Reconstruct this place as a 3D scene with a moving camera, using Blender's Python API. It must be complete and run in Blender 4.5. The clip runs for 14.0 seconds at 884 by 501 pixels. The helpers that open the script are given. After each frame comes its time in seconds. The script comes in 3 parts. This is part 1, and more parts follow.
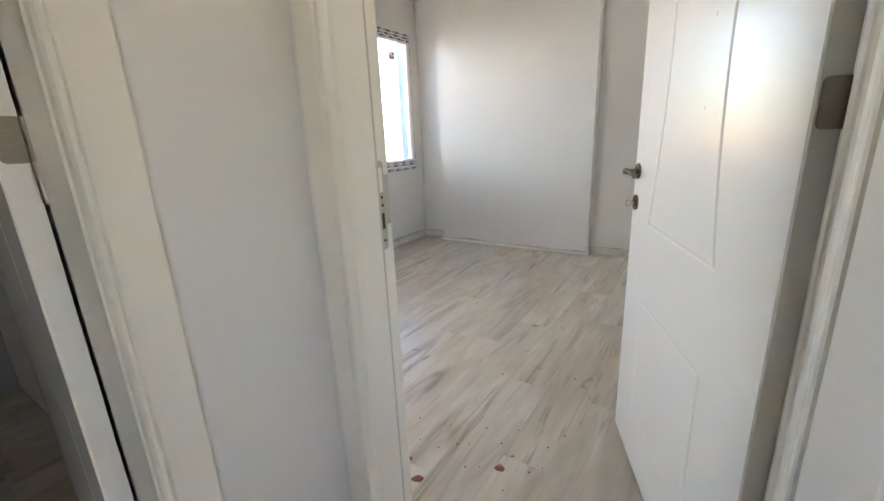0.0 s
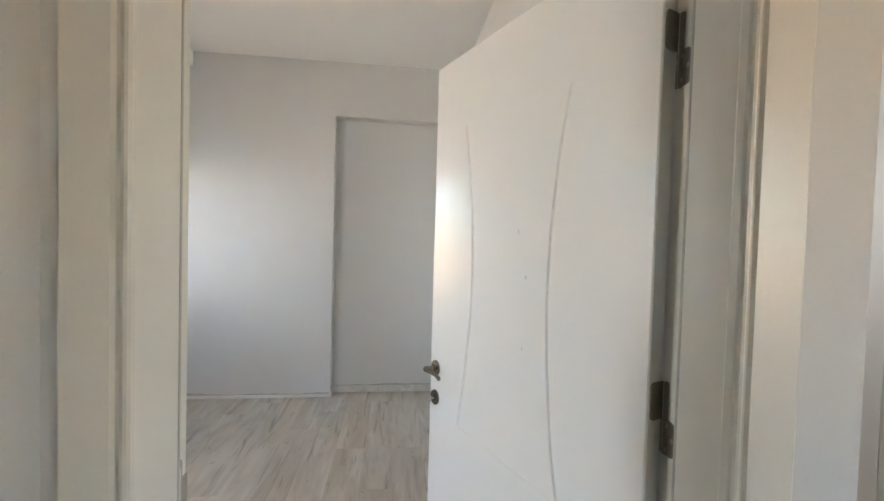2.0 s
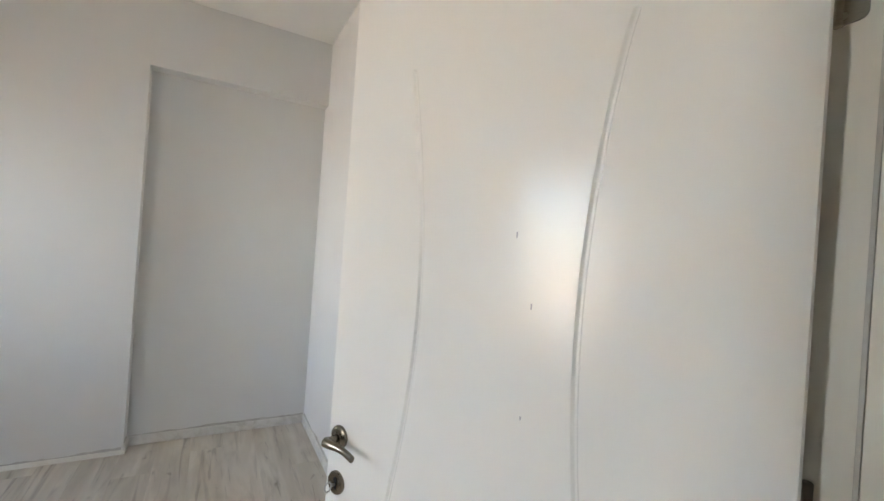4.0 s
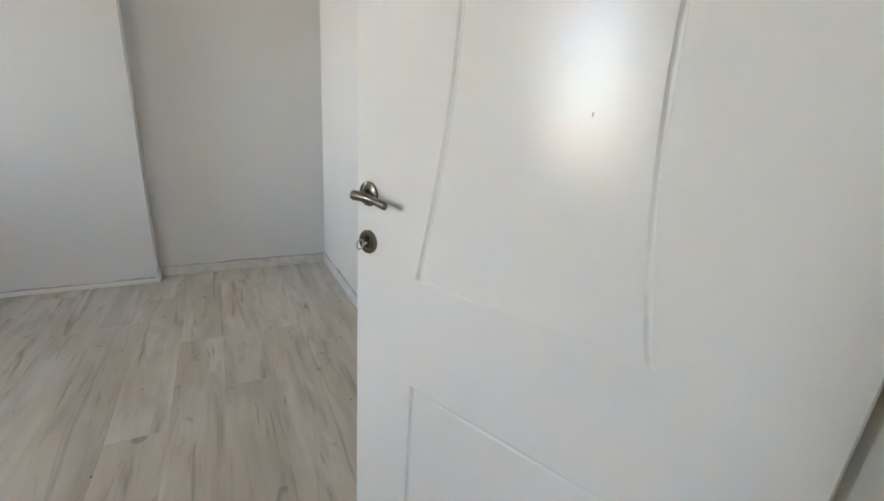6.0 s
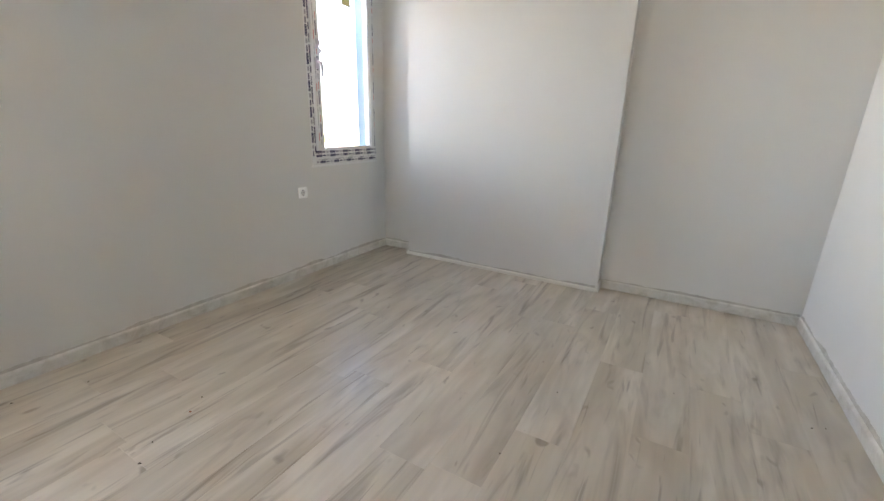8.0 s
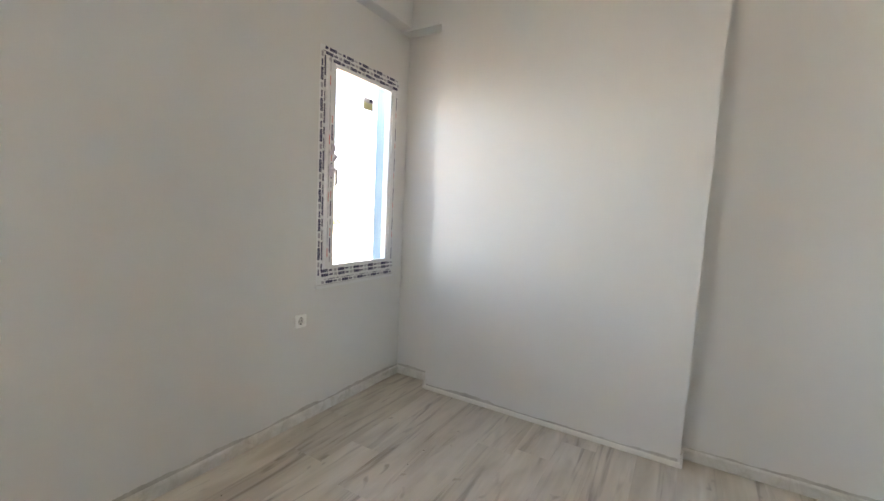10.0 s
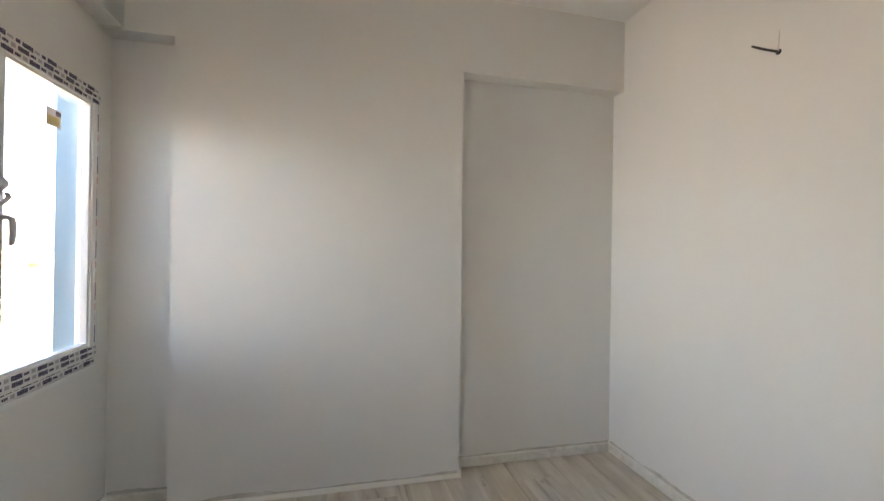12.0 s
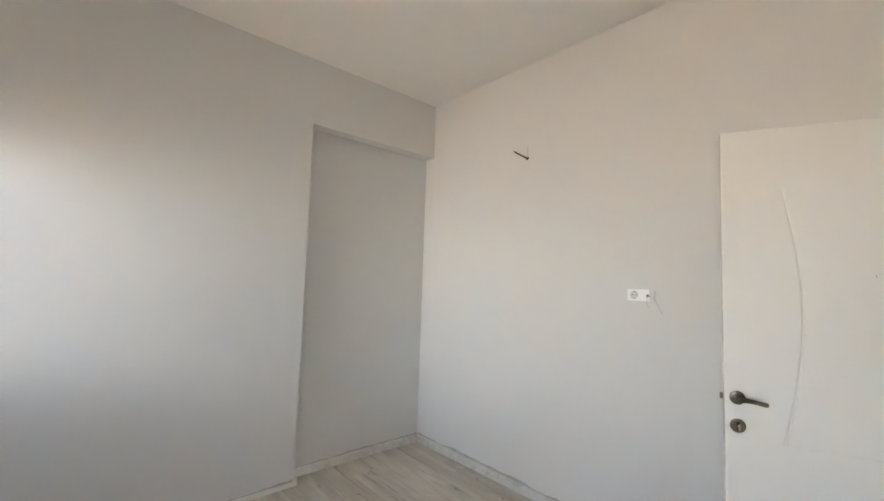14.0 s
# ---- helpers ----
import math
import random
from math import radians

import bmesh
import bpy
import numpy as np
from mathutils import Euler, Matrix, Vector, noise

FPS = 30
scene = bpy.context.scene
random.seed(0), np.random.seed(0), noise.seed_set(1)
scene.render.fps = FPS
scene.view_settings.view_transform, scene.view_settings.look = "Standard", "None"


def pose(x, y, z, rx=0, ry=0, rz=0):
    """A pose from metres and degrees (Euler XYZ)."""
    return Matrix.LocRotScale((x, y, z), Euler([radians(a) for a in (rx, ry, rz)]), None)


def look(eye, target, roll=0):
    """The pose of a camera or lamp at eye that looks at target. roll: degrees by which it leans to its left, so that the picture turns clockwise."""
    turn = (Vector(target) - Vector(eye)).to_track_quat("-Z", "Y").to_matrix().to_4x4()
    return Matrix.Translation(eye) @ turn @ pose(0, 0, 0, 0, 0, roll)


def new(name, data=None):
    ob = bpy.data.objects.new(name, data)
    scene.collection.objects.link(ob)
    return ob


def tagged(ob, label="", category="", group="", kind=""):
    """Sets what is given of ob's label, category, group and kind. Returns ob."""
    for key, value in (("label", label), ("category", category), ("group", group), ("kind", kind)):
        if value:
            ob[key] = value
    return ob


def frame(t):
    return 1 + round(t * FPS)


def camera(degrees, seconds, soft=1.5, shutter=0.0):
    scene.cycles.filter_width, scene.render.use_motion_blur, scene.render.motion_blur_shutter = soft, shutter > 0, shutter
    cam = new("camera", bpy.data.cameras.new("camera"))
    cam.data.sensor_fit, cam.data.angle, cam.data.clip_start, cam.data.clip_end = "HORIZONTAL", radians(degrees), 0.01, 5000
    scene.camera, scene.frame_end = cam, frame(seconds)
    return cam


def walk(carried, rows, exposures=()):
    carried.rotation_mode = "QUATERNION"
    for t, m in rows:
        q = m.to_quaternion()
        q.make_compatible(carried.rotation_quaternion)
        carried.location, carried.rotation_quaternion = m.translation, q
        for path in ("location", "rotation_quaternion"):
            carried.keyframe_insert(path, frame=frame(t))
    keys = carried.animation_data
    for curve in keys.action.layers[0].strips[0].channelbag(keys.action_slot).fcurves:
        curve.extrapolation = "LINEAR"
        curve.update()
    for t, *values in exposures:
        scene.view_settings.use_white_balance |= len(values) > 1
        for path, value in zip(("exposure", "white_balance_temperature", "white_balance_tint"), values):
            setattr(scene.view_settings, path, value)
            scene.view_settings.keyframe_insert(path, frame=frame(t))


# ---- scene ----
import itertools

cam = camera(94.2, 14.0)
EXPOSURES = [(0, 4.85, 7150, 12), (0.5, 4.72, 7100, 12), (2.2, 4.68, 6900, 12), (5, 4.62, 6900, 12), (6.5, 4.6, 7000, 11), (7, 4.45, 7350, 12), (8, 4.77, 7200, 13), (11, 4.67, 7350, 12), (12, 4.37, 7500, 13), (14, 4.52, 7250, 13)]
PATH = [
    (0, (-0.231, -3.967, 1.145), (-1.296, -2.361, 0.61), -2.5),
    (0.5, (-0.286, -3.961, 1.19), (-0.978, -2.148, 0.709), -0.8),
    (1, (-0.353, -3.948, 1.284), (-0.769, -2.029, 0.904), 0.5),
    (1.5, (-0.475, -3.94, 1.371), (-0.592, -1.958, 1.134), 1.3),
    (2, (-0.586, -3.87, 1.454), (-0.361, -1.883, 1.397), 1.6),
    (2.2, (-0.596, -3.804, 1.473), (-0.239, -1.836, 1.499), 1.9),
    (4.3, (-0.717, -3.35, 1.424), (0.296, -1.626, 1.384), 3.6),
    (4.5, (-0.712, -3.338, 1.39), (0.317, -1.627, 1.276), 3.4),
    (5, (-0.699, -3.311, 1.314), (0.344, -1.629, 1.029), 3.6),
    (5.5, (-0.694, -3.297, 1.245), (0.33, -1.639, 0.797), 3.3),
    (6, (-0.704, -3.281, 1.158), (0.216, -1.608, 0.564), 3.9),
    (6.5, (-0.707, -3.257, 1.087), (-0.055, -1.504, 0.378), 4.7),
    (7, (-0.704, -3.201, 1.053), (-0.64, -1.353, 0.29), 3.9),
    (7.5, (-0.709, -3.14, 1.067), (-1.245, -1.353, 0.347), 2.5),
    (8, (-0.769, -3.001, 1.101), (-1.71, -1.336, 0.516), 1.5),
    (8.2, (-0.801, -2.934, 1.128), (-1.856, -1.318, 0.601), 1.4),
    (10.3, (-1.338, -2.501, 1.295), (-2.301, -0.755, 1.142), 2.3),
    (10.5, (-1.419, -2.479, 1.301), (-2.247, -0.664, 1.16), 2.6),
    (11, (-1.618, -2.45, 1.34), (-2.021, -0.494, 1.25), 2.0),
    (11.5, (-1.774, -2.482, 1.365), (-1.722, -0.483, 1.331), 1.0),
    (12, (-1.859, -2.562, 1.395), (-1.391, -0.618, 1.4), 0.9),
    (12.5, (-1.948, -2.663, 1.388), (-1.158, -0.827, 1.455), 1.4),
    (13, (-2.091, -2.763, 1.417), (-1.05, -1.059, 1.526), 1.7),
    (13.5, (-2.251, -2.833, 1.423), (-1.031, -1.253, 1.556), 1.7),
    (14, (-2.343, -2.907, 1.418), (-1.022, -1.412, 1.561), 1.8),
]
walk(cam, [(t, look(eye, target, roll)) for t, eye, target, roll in PATH], EXPOSURES)

# ---- light ----
SUN_UP, SUN_TURN = radians(48), radians(90)
world = bpy.data.worlds.new("sky")
scene.world = world
world.use_nodes = True
wn, wl = world.node_tree.nodes, world.node_tree.links
sky = wn.new("ShaderNodeTexSky")
sky.sky_type, sky.sun_disc = "NISHITA", False
sky.sun_elevation, sky.sun_rotation = SUN_UP, SUN_TURN
sky.air_density, sky.dust_density, sky.ozone_density = 1.0, 1.5, 1.0
wl.new(sky.outputs[0], wn["Background"].inputs["Color"])
wn["Background"].inputs["Strength"].default_value = 0.15

sun = new("sun", bpy.data.lights.new("sun", "SUN"))
sun.data.energy, sun.data.angle, sun.data.color = 5.0, radians(0.5), (1.0, 0.95, 0.87)
toward = Vector((math.sin(SUN_TURN) * math.cos(SUN_UP), math.cos(SUN_TURN) * math.cos(SUN_UP), math.sin(SUN_UP)))
sun.matrix_world = look(toward * 30, (0, 0, 0))

# lamps added for sky daylight: in both window openings and the windowless side room
def area_lamp(name, place, target, wide, high, power, colour):
    lamp = new(name, bpy.data.lights.new(name, "AREA"))
    lamp.data.shape, lamp.data.size, lamp.data.size_y = "RECTANGLE", wide, high
    lamp.data.energy, lamp.data.color = power, colour
    lamp.matrix_world = look(place, target)
    return lamp


# ---- materials ----
def material(name, colour, rough=0.5, metal=0.0):
    m = bpy.data.materials.new(name)
    m.use_nodes = True
    b = m.node_tree.nodes["Principled BSDF"]
    b.inputs["Base Color"].default_value = (*colour, 1)
    b.inputs["Roughness"].default_value = rough
    b.inputs["Metallic"].default_value = metal
    return m, m.node_tree.nodes, m.node_tree.links, b


def coords(n, l, scale=(1, 1, 1), kind="Object"):
    c, mp = n.new("ShaderNodeTexCoord"), n.new("ShaderNodeMapping")
    mp.inputs["Scale"].default_value = scale
    l.new(c.outputs[kind], mp.inputs["Vector"])
    return mp.outputs[0]


def noise_tex(n, l, vec, scale, detail=3.0, rough=0.5, warp=0.0):
    t = n.new("ShaderNodeTexNoise")
    t.inputs["Scale"].default_value, t.inputs["Detail"].default_value = scale, detail
    t.inputs["Roughness"].default_value, t.inputs["Distortion"].default_value = rough, warp
    l.new(vec, t.inputs["Vector"])
    return t.outputs["Fac"]


def ramp(n, l, fac, stops):
    r = n.new("ShaderNodeValToRGB")
    while len(r.color_ramp.elements) < len(stops):
        r.color_ramp.elements.new(0.5)
    for e, (p, c) in zip(r.color_ramp.elements, stops):
        e.position, e.color = p, (*c, 1)
    l.new(fac, r.inputs[0])
    return r.outputs[0]


def mixed(n, l, fac, a, b, mode="MIX"):
    m = n.new("ShaderNodeMix")
    m.data_type, m.blend_type = "RGBA", mode
    for s, v in (("Factor", fac), ("A", a), ("B", b)):
        sock = [i for i in m.inputs if i.name == s and (i.type == ("VALUE" if s == "Factor" else "RGBA"))][0]
        if isinstance(v, (int, float)):
            sock.default_value = v
        elif isinstance(v, tuple):
            sock.default_value = (*v, 1)
        else:
            l.new(v, sock)
    return [o for o in m.outputs if o.type == "RGBA"][0]


def bump(n, l, b, height, strength, distance):
    k = n.new("ShaderNodeBump")
    k.inputs["Strength"].default_value, k.inputs["Distance"].default_value = strength, distance
    l.new(height, k.inputs["Height"])
    l.new(k.outputs[0], b.inputs["Normal"])


def paint(name, colour, dirty, rough, relief=0.0015):
    m, n, l, b = material(name, colour, rough)
    v = coords(n, l)
    big = noise_tex(n, l, v, 1.3, 4, 0.6)
    tone = ramp(n, l, big, ((0.3, dirty), (0.65, colour)))
    l.new(tone, b.inputs["Base Color"])
    fine = noise_tex(n, l, v, 45, 4, 0.6)
    mid = noise_tex(n, l, v, 7, 2, 0.5)
    add = n.new("ShaderNodeMath")
    add.operation = "ADD"
    l.new(fine, add.inputs[0])
    l.new(mid, add.inputs[1])
    bump(n, l, b, add.outputs[0], 0.25, relief)
    return m


WALL = paint("wall_paint", (0.715, 0.705, 0.685), (0.69, 0.68, 0.66), 0.62)
HALL = paint("hall_paint", (0.70, 0.69, 0.665), (0.675, 0.665, 0.64), 0.6)
CEIL = paint("ceiling_paint", (0.83, 0.82, 0.80), (0.81, 0.80, 0.78), 0.8)
DOOR = paint("door_lacquer", (0.80, 0.785, 0.75), (0.78, 0.765, 0.73), 0.22, 0.00012)
DOOR.node_tree.nodes["Principled BSDF"].inputs["Specular IOR Level"].default_value = 0.34
TRIM = paint("trim_lacquer", (0.76, 0.73, 0.66), (0.74, 0.71, 0.64), 0.33, 0.0001)
FACADE = paint("facade_board", (0.15, 0.225, 0.275), (0.14, 0.21, 0.255), 0.8, 0.002)
PVC = paint("window_plastic", (0.82, 0.82, 0.82), (0.78, 0.78, 0.79), 0.25, 0.0002)
PLASTIC = material("socket_plastic", (0.90, 0.90, 0.89), 0.3)[0]
# greyer than the plate: the recess's shade is put into its colour
WELL_SHADE = material("shaded_well_plastic", (0.62, 0.61, 0.59), 0.45)[0]
# dark tone puts the unlit room's shade into the wall colour
SHADEWALL = paint("shade_toned_paint", (0.35, 0.33, 0.30), (0.30, 0.28, 0.26), 0.7)
BLACK = material("black_cable", (0.015, 0.015, 0.015), 0.45)[0]
GREYWIRE = material("grey_cable", (0.55, 0.55, 0.54), 0.5)[0]
RUBBER = material("rubber_seal", (0.52, 0.50, 0.46), 0.6)[0]
INK_NAVY = material("navy_ink", (0.035, 0.03, 0.09), 0.4)[0]
INK_GREY = material("grey_ink", (0.38, 0.37, 0.40), 0.4)[0]
INK_RED = material("red_ink", (0.6, 0.16, 0.12), 0.4)[0]


def translucent(name, colour):
    m, n, l, b = material(name, colour, 0.6)
    t, mx = n.new("ShaderNodeBsdfTranslucent"), n.new("ShaderNodeMixShader")
    t.inputs["Color"].default_value = (*colour, 1)
    mx.inputs[0].default_value = 0.5
    l.new(b.outputs[0], mx.inputs[1])
    l.new(t.outputs[0], mx.inputs[2])
    l.new(mx.outputs[0], n["Material Output"].inputs["Surface"])
    return m


STICKER = translucent("sticker_paper", (0.78, 0.72, 0.45))
STICKER_BASE = translucent("sticker_base", (0.66, 0.63, 0.62))
FILM = material("film_plastic", (0.62, 0.58, 0.66), 0.3)[0]
CLAY = paint("brick_chip", (0.34, 0.13, 0.08), (0.25, 0.10, 0.06), 0.9, 0.002)
CRUMB = material("dark_crumb", (0.05, 0.035, 0.025), 0.9)[0]


def metal_paint(name, colour, rough):
    m, n, l, b = material(name, colour, rough, 1.0)
    f = noise_tex(n, l, coords(n, l, (1, 1, 30)), 60, 2)
    l.new(ramp(n, l, f, ((0.3, tuple(c * 0.8 for c in colour)), (0.7, colour))), b.inputs["Base Color"])
    return m


NICKEL = metal_paint("satin_nickel", (0.25, 0.215, 0.17), 0.27)
STEEL = metal_paint("galvanised_steel", (0.50, 0.48, 0.44), 0.38)
HINGE = metal_paint("hinge_metal", (0.30, 0.275, 0.235), 0.36)


def glass():
    m, n, l, b = material("window_glass", (1, 1, 1), 0.0)
    b.inputs["Transmission Weight"].default_value = 1.0
    b.inputs["IOR"].default_value = 1.45
    return m


GLASS = glass()


def oak():
    m, n, l, b = material("laminate_oak", (0.4, 0.35, 0.3), 0.38)
    info = n.new("ShaderNodeObjectInfo")
    c = n.new("ShaderNodeTexCoord")
    shift = n.new("ShaderNodeVectorMath")
    shift.operation = "MULTIPLY_ADD"
    mul = n.new("ShaderNodeCombineXYZ")
    for i, k in enumerate((37.0, 91.0, 13.0)):
        s = n.new("ShaderNodeMath")
        s.operation = "MULTIPLY"
        s.inputs[1].default_value = k
        l.new(info.outputs["Random"], s.inputs[0])
        l.new(s.outputs[0], mul.inputs[i])
    l.new(c.outputs["Object"], shift.inputs[0])
    shift.inputs[1].default_value = (1, 1, 1)
    l.new(mul.outputs[0], shift.inputs[2])

    def mapped(scale):
        mp = n.new("ShaderNodeMapping")
        mp.inputs["Scale"].default_value = scale
        l.new(shift.outputs[0], mp.inputs["Vector"])
        return mp.outputs[0]

    broad = noise_tex(n, l, mapped((5.0, 0.9, 1)), 1.2, 2, 0.45, 0.8)
    grain = noise_tex(n, l, mapped((26, 1.2, 1)), 1.3, 3, 0.5, 0.6)
    streak = noise_tex(n, l, mapped((8, 0.75, 1)), 1.1, 3, 0.55, 1.8)
    crack = noise_tex(n, l, mapped((24, 1.6, 1)), 1.0, 2, 0.55, 1.2)
    cloud = noise_tex(n, l, mapped((9, 2.6, 1)), 1.0, 2, 0.5, 0.9)
    knot = noise_tex(n, l, mapped((17, 9.0, 1)), 1.0, 1, 0.4, 0.5)
    base = ramp(n, l, broad, ((0.36, (0.53, 0.465, 0.38)), (0.50, (0.595, 0.53, 0.445)), (0.64, (0.665, 0.605, 0.525))))
    base = mixed(n, l, 0.24, base, ramp(n, l, grain, ((0.34, (0.78, 0.76, 0.74)), (0.58, (1, 1, 1)))), "MULTIPLY")
    base = mixed(n, l, 0.40, base, ramp(n, l, cloud, ((0.34, (0.72, 0.70, 0.69)), (0.54, (1, 1, 1)))), "MULTIPLY")
    base = mixed(n, l, 0.72, base, ramp(n, l, streak, ((0.30, (0.46, 0.43, 0.42)), (0.36, (0.72, 0.70, 0.69)), (0.46, (1, 1, 1)))), "MULTIPLY")
    base = mixed(n, l, 0.42, base, ramp(n, l, crack, ((0.28, (0.34, 0.31, 0.30)), (0.315, (0.66, 0.64, 0.63)), (0.36, (1, 1, 1)))), "MULTIPLY")
    base = mixed(n, l, 0.55, base, ramp(n, l, knot, ((0.20, (0.36, 0.32, 0.29)), (0.29, (1, 1, 1)))), "MULTIPLY")
    tone = ramp(n, l, info.outputs["Random"], ((0, (0.965, 0.965, 0.97)), (0.5, (1, 1, 1)), (1, (1.0, 0.985, 0.965))))
    base = mixed(n, l, 1.0, base, tone, "MULTIPLY")
    l.new(base, b.inputs["Base Color"])
    rr = n.new("ShaderNodeMapRange")
    rr.inputs["To Min"].default_value, rr.inputs["To Max"].default_value = 0.29, 0.42
    l.new(broad, rr.inputs["Value"])
    l.new(rr.outputs[0], b.inputs["Roughness"])
    bump(n, l, b, grain, 0.12, 0.0008)
    return m


OAK = oak()


def skirting():
    m, n, l, b = material("skirting_foil", (0.6, 0.58, 0.54), 0.4)
    v = coords(n, l)
    dirt = noise_tex(n, l, v, 9, 5, 0.7, 0.8)
    fine = noise_tex(n, l, coords(n, l, (1, 1, 4)), 24, 3, 0.6)
    tone = ramp(n, l, dirt, ((0.34, (0.55, 0.525, 0.475)), (0.50, (0.66, 0.64, 0.60)), (0.62, (0.72, 0.70, 0.67))))
    tone = mixed(n, l, 0.25, tone, ramp(n, l, fine, ((0.35, (0.88, 0.87, 0.85)), (0.6, (1, 1, 1)))), "MULTIPLY")
    l.new(tone, b.inputs["Base Color"])
    bump(n, l, b, fine, 0.2, 0.001)
    return m


SKIRT = skirting()
BEAD = paint("bead_foil", (0.80, 0.78, 0.73), (0.70, 0.67, 0.61), 0.4, 0.0006)
FILLER = paint("filler_plaster", (0.56, 0.54, 0.50), (0.40, 0.38, 0.345), 0.9, 0.003)
FILLER.node_tree.nodes["Noise Texture"].inputs["Scale"].default_value = 9


def earth():
    m, n, l, b = material("dry_ground", (0.3, 0.26, 0.18), 0.95)
    v = coords(n, l)
    a = noise_tex(n, l, v, 0.08, 6, 0.6)
    c = noise_tex(n, l, v, 1.5, 5, 0.6)
    tone = ramp(n, l, a, ((0.38, (0.12, 0.15, 0.06)), (0.47, (0.48, 0.33, 0.21)), (0.7, (0.56, 0.41, 0.28))))
    l.new(mixed(n, l, 0.5, tone, ramp(n, l, c, ((0.35, (0.7, 0.7, 0.68)), (0.6, (1, 1, 1)))), "MULTIPLY"), b.inputs["Base Color"])
    return m


EARTH = earth()
LEAF = paint("far_foliage", (0.10, 0.14, 0.05), (0.06, 0.09, 0.03), 0.9, 0.02)
CONCRETE = paint("concrete", (0.42, 0.40, 0.36), (0.33, 0.31, 0.28), 0.9, 0.004)


# ---- mesh helpers ----
def box(bm, x0, y0, z0, x1, y1, z1, bevel=0.0, mat=0):
    v = [bm.verts.new(p) for p in itertools.product(sorted((x0, x1)), sorted((y0, y1)), sorted((z0, z1)))]
    f = [bm.faces.new([v[i] for i in q]) for q in ((0, 1, 3, 2), (4, 6, 7, 5), (0, 4, 5, 1), (2, 3, 7, 6), (0, 2, 6, 4), (1, 5, 7, 3))]
    for q in f:
        q.material_index = mat
    if bevel:
        edges = list({e for q in f for e in q.edges})
        bmesh.ops.bevel(bm, geom=edges, offset=bevel, segments=2, profile=0.6, affect="EDGES")
    return bm


def prism(bm, outline, a, b, axis="z"):
    """An outline of (p, q) pairs drawn out from a to b along an axis; p, q are the other two axes in order."""
    def at(p, q, s):
        return {"z": (p, q, s), "y": (p, s, q), "x": (s, p, q)}[axis]
    low, high = [bm.verts.new(at(p, q, a)) for p, q in outline], [bm.verts.new(at(p, q, b)) for p, q in outline]
    k = len(outline)
    bm.faces.new(low[::-1]), bm.faces.new(high)
    for i in range(k):
        bm.faces.new((low[i], low[(i + 1) % k], high[(i + 1) % k], high[i]))
    return bm


def lathe(bm, profile, centre, axis, n=28):
    """A turned body: profile of (radius, height) along the axis, from its centre."""
    turn = Vector((0, 0, 1)).rotation_difference(Vector(axis)).to_matrix()
    rings = []
    for r, h in profile:
        rings.append([bm.verts.new(Vector(centre) + turn @ Vector((r * math.cos(a), r * math.sin(a), h))) for a in [2 * math.pi * i / n for i in range(n)]])
    for one, two in zip(rings, rings[1:]):
        for i in range(n):
            bm.faces.new((one[i], one[(i + 1) % n], two[(i + 1) % n], two[i]))
    bm.faces.new(rings[0][::-1]), bm.faces.new(rings[-1])
    return bm


def tube(bm, points, radius, n=10):
    pts = [Vector(p) for p in points]
    rings, side = [], None
    for i, p in enumerate(pts):
        along = (pts[min(i + 1, len(pts) - 1)] - pts[max(i - 1, 0)]).normalized()
        side = (side - along * side.dot(along)).normalized() if side else along.orthogonal().normalized()
        up = along.cross(side)
        r = radius[i] if isinstance(radius, (list, tuple)) else radius
        rings.append([bm.verts.new(p + r * (math.cos(a) * side + math.sin(a) * up)) for a in [2 * math.pi * k / n for k in range(n)]])
    for one, two in zip(rings, rings[1:]):
        for k in range(n):
            bm.faces.new((one[k], one[(k + 1) % n], two[(k + 1) % n], two[k]))
    bm.faces.new(rings[0][::-1]), bm.faces.new(rings[-1])
    return bm


def mesh_of(name, bm, mats, smooth=False):
    bmesh.ops.recalc_face_normals(bm, faces=bm.faces)
    me = bpy.data.meshes.new(name)
    if smooth:
        for f in bm.faces:
            f.smooth = True
        for e in bm.edges:
            if len(e.link_faces) == 2 and e.calc_face_angle(0) > radians(35):
                e.smooth = False
    bm.to_mesh(me)
    bm.free()
    for m in (mats if isinstance(mats, (list, tuple)) else [mats]):
        me.materials.append(m)
    return me


def part(name, bm, mats, parent=None, label="", smooth=False):
    ob = new(name, mesh_of(name, bm, mats, smooth))
    if parent:
        ob.parent = parent
    if label:
        tagged(ob, label)
    return ob


def solid(name, bm, mats, label="", category="", kind="structure", group="", smooth=False):
    return tagged(part(name, bm, mats, None, "", smooth), label, category, group, kind)


def empty(name, m, label, category, kind="", group=""):
    ob = new(name)
    ob.matrix_world = m
    return tagged(ob, label, category, group, kind)


def B():
    return bmesh.new()


# ---- the room ----
HL = -0.998         # hall side wall
TOP = 2.99          # ceiling
WX, PY = -3.08, -0.11   # window wall, pillar face
RX, NX = -2.745, -1.143   # pillar sides
SY, HY = -3.165, -3.342  # door wall, room side and hall side
JL, JR = -0.919, -0.081  # rebated jamb faces
WIN = (-0.846, -0.120, 0.803, 2.185)  # opening: y, y, z, z
WIN2 = (-3.395, -2.675, 0.803, 2.185)
AY = -3.520  # south face of the room beside the hall corner

